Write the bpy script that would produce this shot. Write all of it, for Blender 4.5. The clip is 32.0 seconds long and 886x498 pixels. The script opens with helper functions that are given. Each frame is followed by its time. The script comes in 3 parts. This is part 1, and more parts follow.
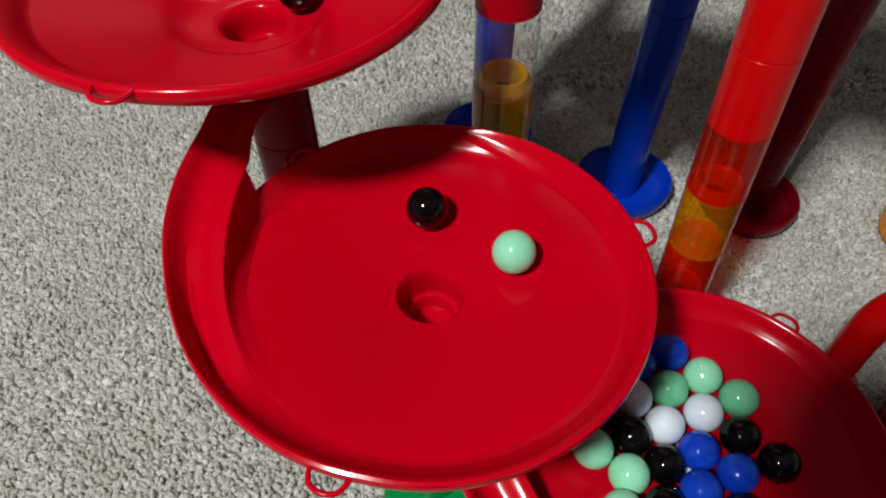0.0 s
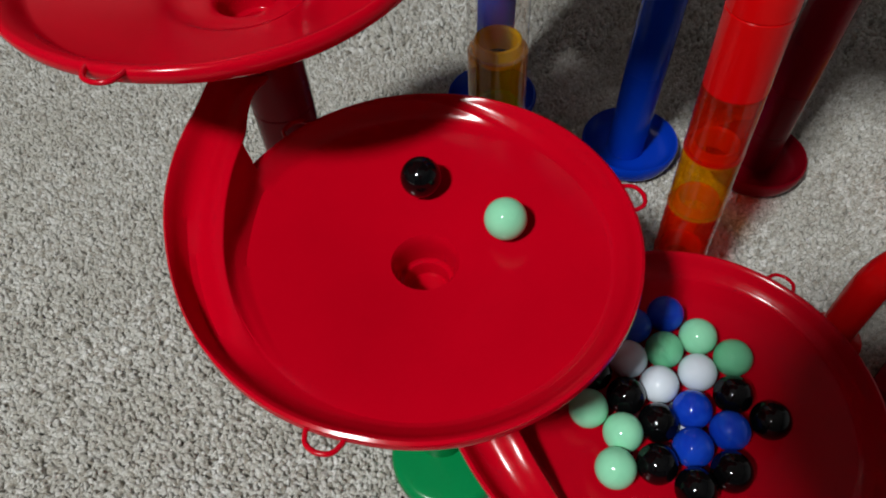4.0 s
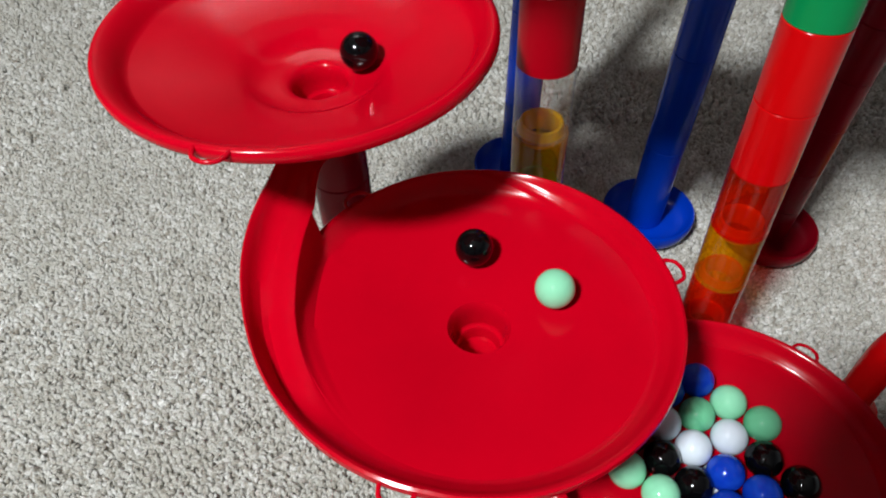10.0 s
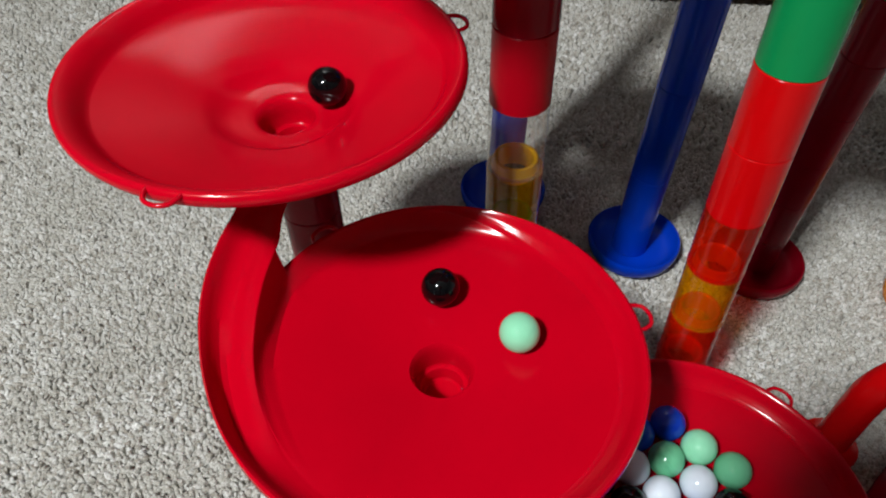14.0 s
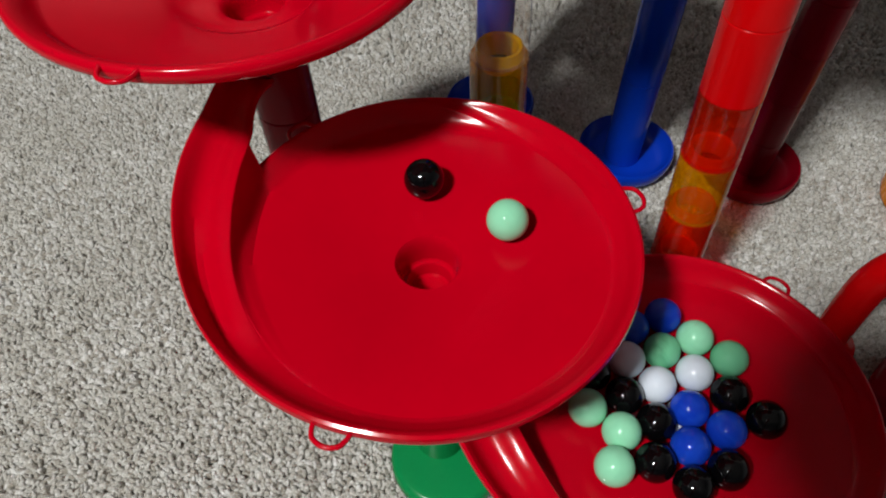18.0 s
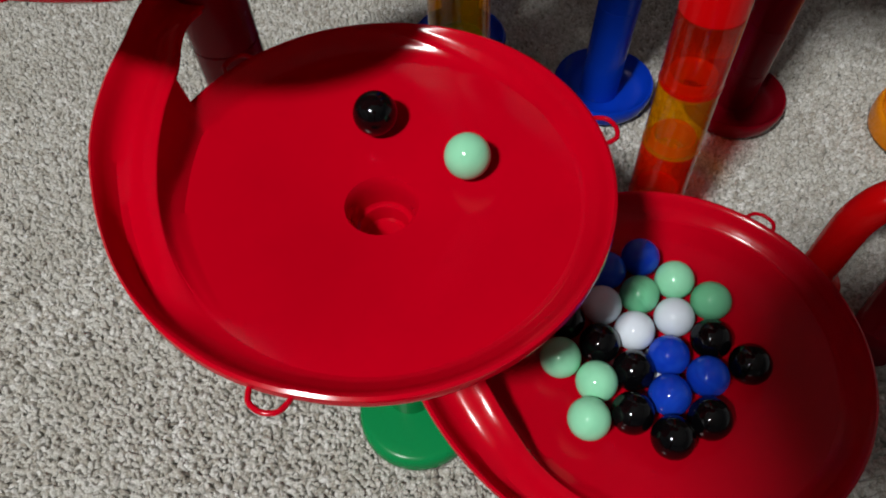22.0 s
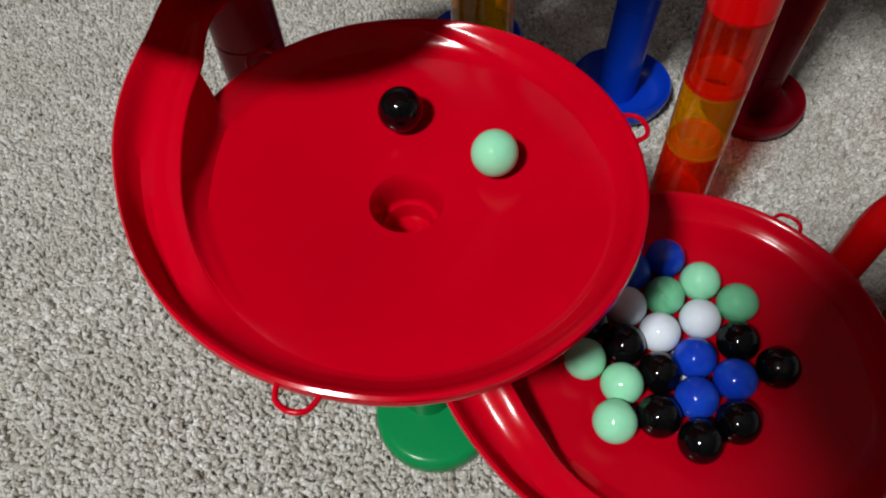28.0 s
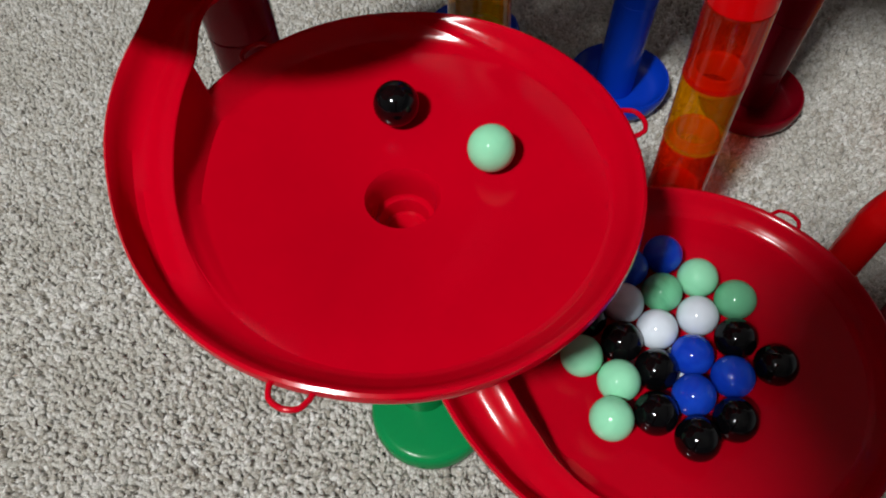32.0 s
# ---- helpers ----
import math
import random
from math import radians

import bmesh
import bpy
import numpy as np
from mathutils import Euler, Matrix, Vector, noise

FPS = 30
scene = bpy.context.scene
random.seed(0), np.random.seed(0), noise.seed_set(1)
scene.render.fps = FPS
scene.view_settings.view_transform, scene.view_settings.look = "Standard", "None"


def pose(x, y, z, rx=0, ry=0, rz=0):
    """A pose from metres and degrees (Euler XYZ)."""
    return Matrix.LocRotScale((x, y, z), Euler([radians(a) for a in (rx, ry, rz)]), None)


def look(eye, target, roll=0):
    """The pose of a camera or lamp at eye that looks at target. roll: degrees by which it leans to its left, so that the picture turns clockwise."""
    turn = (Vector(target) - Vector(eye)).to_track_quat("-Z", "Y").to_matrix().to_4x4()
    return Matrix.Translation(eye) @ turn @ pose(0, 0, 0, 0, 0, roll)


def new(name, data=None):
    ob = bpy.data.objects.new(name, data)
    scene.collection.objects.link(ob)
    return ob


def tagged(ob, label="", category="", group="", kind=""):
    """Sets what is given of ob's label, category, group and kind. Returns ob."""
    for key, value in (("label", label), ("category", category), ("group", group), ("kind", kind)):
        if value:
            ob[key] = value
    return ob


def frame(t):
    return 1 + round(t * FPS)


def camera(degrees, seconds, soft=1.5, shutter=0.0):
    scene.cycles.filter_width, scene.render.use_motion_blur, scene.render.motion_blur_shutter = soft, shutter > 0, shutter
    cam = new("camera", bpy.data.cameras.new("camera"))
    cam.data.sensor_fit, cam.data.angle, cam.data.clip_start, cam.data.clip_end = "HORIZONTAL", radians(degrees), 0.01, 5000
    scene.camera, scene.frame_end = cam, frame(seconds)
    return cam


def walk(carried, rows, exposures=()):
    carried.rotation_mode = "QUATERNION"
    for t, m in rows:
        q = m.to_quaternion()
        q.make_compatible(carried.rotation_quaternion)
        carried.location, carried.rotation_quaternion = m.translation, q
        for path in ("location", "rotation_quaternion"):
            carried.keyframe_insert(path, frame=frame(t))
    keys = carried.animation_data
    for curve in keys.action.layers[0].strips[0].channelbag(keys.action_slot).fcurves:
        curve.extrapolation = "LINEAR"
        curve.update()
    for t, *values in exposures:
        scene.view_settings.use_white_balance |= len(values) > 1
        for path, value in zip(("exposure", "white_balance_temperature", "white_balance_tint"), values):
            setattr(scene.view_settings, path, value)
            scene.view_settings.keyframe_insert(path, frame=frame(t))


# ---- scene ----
# A marble run of red dishes and coloured tubes on a pale carpet, seen from above at arm's length.

# ---- camera and walk: seconds, eye, yaw, pitch, roll ----
cam = camera(64.4, 32.0, soft=2.0)
ROWS = [
    (0.0, 0.0117, -0.1509, 0.3773, 1.47, -49.65, -0.22),
    (0.5, 0.0128, -0.1395, 0.3742, 2.58, -50.49, -1.98),
    (1.0, 0.0149, -0.1457, 0.3782, 4.40, -51.04, -4.05),
    (1.5, 0.0185, -0.1512, 0.3823, 3.30, -51.42, -2.28),
    (2.0, 0.0175, -0.1461, 0.3762, 2.92, -51.86, -1.70),
    (2.5, 0.0171, -0.1439, 0.3738, 2.74, -52.56, -1.70),
    (3.0, 0.0183, -0.1472, 0.3773, 3.18, -52.61, -2.22),
    (3.5, 0.0216, -0.1514, 0.3810, 3.79, -52.57, -3.02),
    (5.5, 0.0120, -0.1617, 0.3899, 5.41, -51.67, -3.30),
    (6.0, -0.0015, -0.1737, 0.4091, 6.15, -48.96, -2.93),
    (6.5, -0.0078, -0.1773, 0.4168, 5.49, -47.48, -1.67),
    (7.0, -0.0088, -0.1777, 0.4185, 4.84, -46.63, -0.80),
    (7.5, -0.0065, -0.1751, 0.4148, 4.47, -46.30, -0.96),
    (8.0, -0.0062, -0.1724, 0.4113, 4.19, -46.63, -1.09),
    (8.5, -0.0082, -0.1701, 0.4087, 4.12, -46.96, -0.89),
    (9.0, -0.0068, -0.1665, 0.4044, 4.10, -47.40, -1.33),
    (9.5, -0.0020, -0.1632, 0.4011, 3.70, -47.93, -1.84),
    (10.0, -0.0003, -0.1633, 0.4018, 3.43, -48.01, -1.57),
    (10.5, 0.0033, -0.1630, 0.4019, 3.20, -47.89, -1.82),
    (11.0, 0.0032, -0.1620, 0.4015, 3.14, -47.94, -1.74),
    (11.5, 0.0036, -0.1644, 0.4030, 3.65, -47.76, -2.35),
    (12.0, 0.0053, -0.1683, 0.4069, 4.01, -47.24, -2.75),
    (12.5, 0.0129, -0.1647, 0.4085, 4.26, -47.07, -2.97),
    (13.0, 0.0100, -0.1624, 0.4117, 3.76, -46.42, -1.70),
    (13.5, 0.0132, -0.1475, 0.4045, 3.61, -47.62, -0.47),
    (15.5, 0.0149, -0.1691, 0.4225, 4.62, -46.49, -1.67),
    (16.0, 0.0075, -0.1727, 0.4212, 4.86, -46.85, -1.59),
    (16.5, 0.0078, -0.1731, 0.4200, 4.91, -46.89, -2.12),
    (17.0, 0.0063, -0.1733, 0.4181, 5.28, -47.06, -2.44),
    (17.5, 0.0102, -0.1668, 0.4053, 5.16, -48.49, -3.16),
    (18.0, 0.0183, -0.1587, 0.3843, 3.30, -51.83, -2.42),
    (18.5, 0.0237, -0.1533, 0.3718, 0.38, -53.64, 0.45),
    (19.0, 0.0251, -0.1514, 0.3689, 0.30, -54.38, -0.15),
    (19.5, 0.0243, -0.1510, 0.3681, 0.86, -54.68, -0.75),
    (20.0, 0.0238, -0.1490, 0.3663, 1.14, -55.20, -1.01),
    (20.5, 0.0243, -0.1493, 0.3665, 1.27, -55.56, -1.44),
    (21.0, 0.0252, -0.1476, 0.3643, 1.32, -55.63, -1.81),
    (21.5, 0.0283, -0.1460, 0.3624, 1.41, -56.06, -2.52),
    (22.0, 0.0276, -0.1464, 0.3632, 1.53, -55.93, -2.57),
    (22.5, 0.0275, -0.1464, 0.3636, 1.61, -55.79, -2.59),
    (23.0, 0.0275, -0.1465, 0.3632, 1.81, -55.69, -2.84),
    (23.5, 0.0290, -0.1458, 0.3609, 2.16, -55.92, -3.58),
    (24.0, 0.0294, -0.1443, 0.3579, 2.30, -56.38, -3.82),
    (24.5, 0.0265, -0.1439, 0.3587, 2.08, -56.54, -3.22),
    (25.0, 0.0235, -0.1433, 0.3585, 1.92, -56.43, -2.58),
    (25.5, 0.0222, -0.1424, 0.3577, 1.87, -56.33, -2.40),
    (27.5, 0.0208, -0.1464, 0.3608, 2.05, -55.71, -2.56),
    (28.0, 0.0203, -0.1454, 0.3596, 2.16, -55.73, -2.65),
    (28.5, 0.0190, -0.1448, 0.3591, 2.11, -55.87, -2.42),
    (29.0, 0.0195, -0.1428, 0.3572, 1.73, -56.07, -2.02),
    (29.5, 0.0196, -0.1416, 0.3547, 1.07, -56.35, -1.33),
    (30.0, 0.0197, -0.1404, 0.3536, 1.05, -56.51, -1.49),
    (30.5, 0.0200, -0.1424, 0.3565, 1.62, -56.33, -1.95),
    (31.0, 0.0188, -0.1422, 0.3568, 1.67, -56.19, -1.84),
    (31.5, 0.0191, -0.1435, 0.3576, 1.71, -56.09, -1.94),
    (32.0, 0.0207, -0.1441, 0.3577, 1.78, -56.08, -2.21),
]
# seconds, stops, kelvin, tint
EXPOSURES = [(0.0, 0.05, 6650, 10), (2.0, -0.02, 6633, 10), (3.0, -0.1, 6625, 10), (6.0, -0.18, 6600, 10), (7.0, -0.2, 6525, 10), (8.0, 0.2, 6450, 10), (9.0, 0.36, 6450, 10), (10.0, 0.37, 6450, 10), (13.0, 0.32, 6450, 10), (16.0, 0.08, 6700, 12), (17.0, 0.1, 6717, 12), (19.0, -0.06, 6750, 12), (20.0, 0.02, 6746, 12), (22.0, -0.06, 6738, 12), (23.0, 0.08, 6735, 12), (24.0, -0.06, 6731, 12), (25.0, 0.0, 6727, 12), (28.0, 0.05, 6715, 12), (32.0, 0.05, 6700, 12)]
walk(cam, [(t, pose(x, y, z, 90 + pitch, 0, yaw) @ pose(0, 0, 0, 0, 0, roll)) for t, x, y, z, yaw, pitch, roll in ROWS], EXPOSURES)

# ---- light ----
LAMP = Vector((-0.546, -0.742, 1.488))
world = bpy.data.worlds.new("room_air")
world.use_nodes = True
world.node_tree.nodes["Background"].inputs[0].default_value = (0.9, 0.95, 1.0, 1)
world.node_tree.nodes["Background"].inputs[1].default_value = 0.012
scene.world = world
bulb = bpy.data.lights.new("ceiling_bulb", "SPOT")
bulb.energy, bulb.shadow_soft_size, bulb.color = 112.0, 0.085, (0.97, 0.985, 0.985)
bulb.spot_size, bulb.spot_blend = radians(150), 0.5
new("ceiling_bulb", bulb).matrix_world = look(LAMP, (-0.1, -0.2, 0.0))


# ---- materials ----
def material(name):
    m = bpy.data.materials.new(name)
    m.use_nodes = True
    t = m.node_tree
    return m, t.nodes, t.links, t.nodes["Principled BSDF"]


def noise_node(n, l, scale, detail=4.0, rough=0.6, coord="Object"):
    c = n.new("ShaderNodeTexCoord")
    k = n.new("ShaderNodeTexNoise")
    k.inputs["Scale"].default_value, k.inputs["Detail"].default_value, k.inputs["Roughness"].default_value = scale, detail, rough
    l.new(c.outputs[coord], k.inputs["Vector"])
    return k


def span(n, l, out, lo, hi, a=0.3, b=0.7):
    r = n.new("ShaderNodeMapRange")
    for i, v in zip(("From Min", "From Max", "To Min", "To Max"), (a, b, lo, hi)):
        r.inputs[i].default_value = v
    l.new(out, r.inputs["Value"])
    return r.outputs["Result"]


def mixed(n, l, fac, a, b):
    x = n.new("ShaderNodeMix")
    x.data_type = "RGBA"
    for i, v in ((6, a), (7, b)):
        if isinstance(v, tuple):
            x.inputs[i].default_value = (*v, 1)
        else:
            l.new(v, x.inputs[i])
    l.new(fac, x.inputs[0])
    return x.outputs[2]


def bump(n, l, p, out, strength, distance):
    b = n.new("ShaderNodeBump")
    b.inputs["Strength"].default_value, b.inputs["Distance"].default_value = strength, distance
    l.new(out, b.inputs["Height"])
    l.new(b.outputs["Normal"], p.inputs["Normal"])


def plastic(name, colour, rough=0.22, gloss=0.34):
    """Glossy moulded toy plastic: faint mould waviness, dust and rub marks."""
    m, n, l, p = material(name)
    broad = noise_node(n, l, 18, 3)
    fine = noise_node(n, l, 260, 4)
    dark = tuple(c * 0.9 for c in colour)
    l.new(mixed(n, l, span(n, l, broad.outputs["Fac"], 0, 1), dark, colour), p.inputs["Base Color"])
    l.new(span(n, l, fine.outputs["Fac"], rough * 0.85, rough * 1.25), p.inputs["Roughness"])
    p.inputs["IOR"].default_value = 1.46
    p.inputs["Specular IOR Level"].default_value = gloss
    bump(n, l, p, broad.outputs["Fac"], 0.12, 0.0006)
    return m


def clear_plastic(name, colour, milk, body=0.25, rough=0.08):
    """Thin see-through moulded plastic: tinted, with a little milky body and a glossy skin."""
    m, n, l, p = material(name)
    broad = noise_node(n, l, 25, 3)
    p.inputs["Base Color"].default_value = (*milk, 1)
    p.inputs["Roughness"].default_value = 0.4
    p.inputs["Specular IOR Level"].default_value = 0.1
    tint = n.new("ShaderNodeBsdfTransparent")
    tint.inputs["Color"].default_value = (*colour, 1)
    glow = n.new("ShaderNodeBsdfTranslucent")
    glow.inputs["Color"].default_value = (*milk, 1)
    cloud = n.new("ShaderNodeMixShader")
    cloud.inputs[0].default_value = 0.25
    l.new(p.outputs[0], cloud.inputs[1])
    l.new(glow.outputs[0], cloud.inputs[2])
    deep = n.new("ShaderNodeMixShader")
    deep.inputs[0].default_value = body
    l.new(tint.outputs[0], deep.inputs[1])
    l.new(cloud.outputs[0], deep.inputs[2])
    skin = n.new("ShaderNodeBsdfGlossy")
    l.new(span(n, l, broad.outputs["Fac"], rough * 0.6, rough * 1.6), skin.inputs["Roughness"])
    f = n.new("ShaderNodeLayerWeight")
    steep = n.new("ShaderNodeMath")
    steep.operation = "POWER"
    steep.inputs[1].default_value = 4.0
    l.new(f.outputs["Facing"], steep.inputs[0])
    sheen = span(n, l, steep.outputs[0], 0.04, 0.75, 0.0, 1.0)
    whole = n.new("ShaderNodeMixShader")
    l.new(sheen, whole.inputs[0])
    l.new(deep.outputs[0], whole.inputs[1])
    l.new(skin.outputs[0], whole.inputs[2])
    l.new(whole.outputs[0], n["Material Output"].inputs["Surface"])
    return m


def glass_marble(name, colour, vein, amount):
    """Opaque coloured glass with faint swirls."""
    m, n, l, p = material(name)
    k = noise_node(n, l, 55, 3, 0.5)
    k.inputs["Distortion"].default_value = 1.6
    info = n.new("ShaderNodeObjectInfo")
    v = n.new("ShaderNodeVectorMath")
    v.operation = "MULTIPLY_ADD"
    c = n.new("ShaderNodeTexCoord")
    l.new(info.outputs["Random"], v.inputs[1])
    v.inputs[0].default_value = (7, 3, 5)
    l.new(c.outputs["Object"], v.inputs[2])
    l.new(v.outputs[0], k.inputs["Vector"])
    l.new(mixed(n, l, span(n, l, k.outputs["Fac"], 0, amount, 0.42, 0.75), colour, vein), p.inputs["Base Color"])
    p.inputs["Roughness"].default_value = 0.07
    p.inputs["IOR"].default_value = 1.52
    p.inputs["Specular IOR Level"].default_value = 0.4
    return m


RED = plastic("red_plastic", (0.50, 0.0002, 0.0105), 0.14, 0.22)
# red for the tubes, feet and pipe in shade, the shade put into its colour
SHADED_RED = plastic("shaded_red_plastic", (0.21, 0.0005, 0.009), 0.22, 0.13)
SATIN_RED = plastic("satin_red_plastic", (0.36, 0.0003, 0.008), 0.32, 0.14)
SCARLET = plastic("scarlet_plastic", (0.60, 0.0015, 0.003), 0.18, 0.16)
GREEN = plastic("green_plastic", (0.0006, 0.245, 0.068), 0.22, 0.2)
BLUE = plastic("blue_plastic", (0.0004, 0.040, 0.50), 0.16, 0.22)
ORANGE = plastic("orange_plastic", (0.85, 0.26, 0.006), 0.25)
CLEAR = clear_plastic("clear_plastic", (0.95, 0.95, 0.94), (0.9, 0.9, 0.9), 0.03)
YELLOW_CLEAR = clear_plastic("clear_yellow_plastic", (0.95, 0.55, 0.003), (0.62, 0.31, 0.001), 0.24)
ORANGE_CLEAR = clear_plastic("clear_orange_plastic", (1.0, 0.13, 0.006), (0.80, 0.022, 0.001), 0.22)
# the thick-walled necks of the clear pieces let less light through
YELLOW_NECK = clear_plastic("clear_yellow_neck", (0.98, 0.62, 0.003), (0.80, 0.46, 0.001), 0.55)
ORANGE_NECK = clear_plastic("clear_orange_neck", (0.95, 0.10, 0.004), (0.85, 0.035, 0.001), 0.70)
GLASS = {
    "white": glass_marble("white_marble_glass", (0.68, 0.77, 0.86), (0.56, 0.66, 0.76), 0.4),
    "green": glass_marble("mint_marble_glass", (0.28, 0.72, 0.46), (0.16, 0.50, 0.30), 0.4),
    "jade": glass_marble("jade_marble_glass", (0.15, 0.52, 0.29), (0.05, 0.27, 0.14), 0.8),
    "blue": glass_marble("blue_marble_glass", (0.004, 0.042, 0.50), (0.02, 0.12, 0.72), 0.5),
    "black": glass_marble("black_marble_glass", (0.0015, 0.0015, 0.002), (0.004, 0.004, 0.004), 0.5),
}


def carpet_material(name, pile):
    m, n, l, p = material(name)
    broad = noise_node(n, l, 13, 5)
    patch = noise_node(n, l, 75, 5)
    g = n.new("ShaderNodeNewGeometry")
    ramp = n.new("ShaderNodeValToRGB")
    e = ramp.color_ramp.elements
    e[0].position, e[0].color = 0.0, (0.20, 0.18, 0.14, 1)
    e[1].position, e[1].color = 1.0, (0.84, 0.85, 0.83, 1)
    for at, col in ((0.12, (0.34, 0.315, 0.26, 1)), (0.30, (0.50, 0.49, 0.44, 1)), (0.75, (0.62, 0.63, 0.595, 1))):
        s = e.new(at)
        s.color = col
    if pile:
        l.new(g.outputs["Random Per Island"], ramp.inputs["Fac"])
    else:
        l.new(span(n, l, noise_node(n, l, 320, 3).outputs["Fac"], 0.0, 0.8), ramp.inputs["Fac"])
    tone = mixed(n, l, span(n, l, broad.outputs["Fac"], 0.0, 0.62, 0.40, 0.66), ramp.outputs["Color"], (0.42, 0.412, 0.355))
    tone = mixed(n, l, span(n, l, patch.outputs["Fac"], 0.0, 0.5, 0.42, 0.75), tone, (0.38, 0.355, 0.30))
    # shade that lies between the pile's tufts, put into the backing's colour
    if not pile:
        tone = mixed(n, l, span(n, l, noise_node(n, l, 260, 4).outputs["Fac"], 0.45, 0.8), tone, (0.24, 0.228, 0.19))
    strand = noise_node(n, l, 950, 2)
    tone = mixed(n, l, span(n, l, strand.outputs["Fac"], 0.0, 0.55, 0.50, 0.68), tone, (0.88, 0.89, 0.87))
    tone = mixed(n, l, span(n, l, strand.outputs["Fac"], 0.55, 0.0, 0.33, 0.50), tone, (0.24, 0.225, 0.19))
    l.new(tone, p.inputs["Base Color"])
    p.inputs["Roughness"].default_value = 0.85
    p.inputs["Specular IOR Level"].default_value = 0.25
    p.inputs["Sheen Weight"].default_value = 0.25
    fine = noise_node(n, l, 1400, 3)
    bump(n, l, p, fine.outputs["Fac"], 0.6, 0.0008)
    return m


CARPET = carpet_material("carpet_backing", False)
PILE = carpet_material("carpet_pile", True)


def wood_material(name, light, dark):
    m, n, l, p = material(name)
    c = n.new("ShaderNodeTexCoord")
    mp = n.new("ShaderNodeMapping")
    mp.inputs["Scale"].default_value = (1.2, 14, 22)
    l.new(c.outputs["Object"], mp.inputs["Vector"])
    k = n.new("ShaderNodeTexNoise")
    k.inputs["Scale"].default_value, k.inputs["Detail"].default_value, k.inputs["Distortion"].default_value = 5, 7, 1.2
    l.new(mp.outputs["Vector"], k.inputs["Vector"])
    l.new(mixed(n, l, span(n, l, k.outputs["Fac"], 0, 1), dark, light), p.inputs["Base Color"])
    l.new(span(n, l, k.outputs["Fac"], 0.5, 0.35), p.inputs["Roughness"])
    bump(n, l, p, k.outputs["Fac"], 0.2, 0.0008)
    return m


WOOD = wood_material("oak_veneer", (0.34, 0.155, 0.055), (0.19, 0.08, 0.026))
BROWN_WOOD = wood_material("brown_veneer", (0.12, 0.058, 0.022), (0.06, 0.028, 0.010))
DARK_WOOD = wood_material("dark_wood", (0.06, 0.025, 0.014), (0.03, 0.013, 0.008))


def paint(name, colour):
    m, n, l, p = material(name)
    k = noise_node(n, l, 4, 5)
    l.new(mixed(n, l, span(n, l, k.outputs["Fac"], 0, 1), tuple(c * 0.94 for c in colour), colour), p.inputs["Base Color"])
    p.inputs["Roughness"].default_value = 0.8
    bump(n, l, p, noise_node(n, l, 220, 4).outputs["Fac"], 0.2, 0.001)
    return m


WALL_PAINT = paint("wall_paint", (0.60, 0.62, 0.65))
PALE_PAINT = paint("pale_wall_paint", (0.80, 0.80, 0.80))
CEILING_PAINT = paint("ceiling_paint", (0.76, 0.77, 0.78))


def glowing(name, colour, strength):
    """Glowing surface of the added unseen lamp, with a fabric weave."""
    m, n, l, p = material(name)
    k = noise_node(n, l, 180, 3)
    p.inputs["Base Color"].default_value = (0.8, 0.8, 0.78, 1)
    p.inputs["Emission Color"].default_value = (*colour, 1)
    l.new(span(n, l, k.outputs["Fac"], strength * 0.94, strength * 1.06), p.inputs["Emission Strength"])
    return m


# glow made up for the sheen on the dishes
SHEEN_GLOW = glowing("sheen_glow", (1.0, 0.95, 0.98), 3.5)


# ---- mesh helpers ----
def mesh_of(name, verts, faces, mat, smooth=True):
    me = bpy.data.meshes.new(name)
    me.from_pydata(verts, [], faces)
    me.materials.append(mat)
    if smooth:
        me.polygons.foreach_set("use_smooth", [True] * len(me.polygons))
    me.update()
    return me


def part(name, me, parent, label="", m=None):
    ob = new(name, me)
    ob.parent = parent
    if m is not None:
        ob.matrix_basis = m
    if label:
        tagged(ob, label)
    return ob


def thing(name, label, category, place=(0, 0, 0), group="", kind=""):
    ob = new(name)
    ob.empty_display_size = 0.02
    ob.location = place
    return tagged(ob, label, category, group, kind)


def smooth_path(points, steps):
    """Catmull-Rom points through a closed or open list of tuples."""
    pts = [Vector(p) for p in points]
    pts = [pts[0] * 2 - pts[1]] + pts + [pts[-1] * 2 - pts[-2]]
    out = []
    for i in range(1, len(pts) - 2):
        a, b, c, d = pts[i - 1 : i + 3]
        for s in range(steps):
            u = s / steps
            out.append(0.5 * (2 * b + (c - a) * u + (2 * a - 5 * b + 4 * c - d) * u * u + (3 * b - a - 3 * c + d) * u**3))
    out.append(pts[-2])
    return out


def lathe(name, profile, mat, seg=72, closed=True):
    """A profile of (radius, height), closed or open, turned round the z axis."""
    k = len(profile)
    verts = [(r * math.cos(a), r * math.sin(a), z) for a in (2 * math.pi * i / seg for i in range(seg)) for r, z in profile]
    faces = [(i * k + j, ((i + 1) % seg) * k + j, ((i + 1) % seg) * k + (j + 1) % k, i * k + (j + 1) % k) for i in range(seg) for j in range(k if closed else k - 1)]
    me = mesh_of(name, verts, faces, mat)
    bm = bmesh.new()
    bm.from_mesh(me)
    bmesh.ops.recalc_face_normals(bm, faces=bm.faces)
    bm.to_mesh(me)
    bm.free()
    me.set_sharp_from_angle(angle=radians(40))
    return me


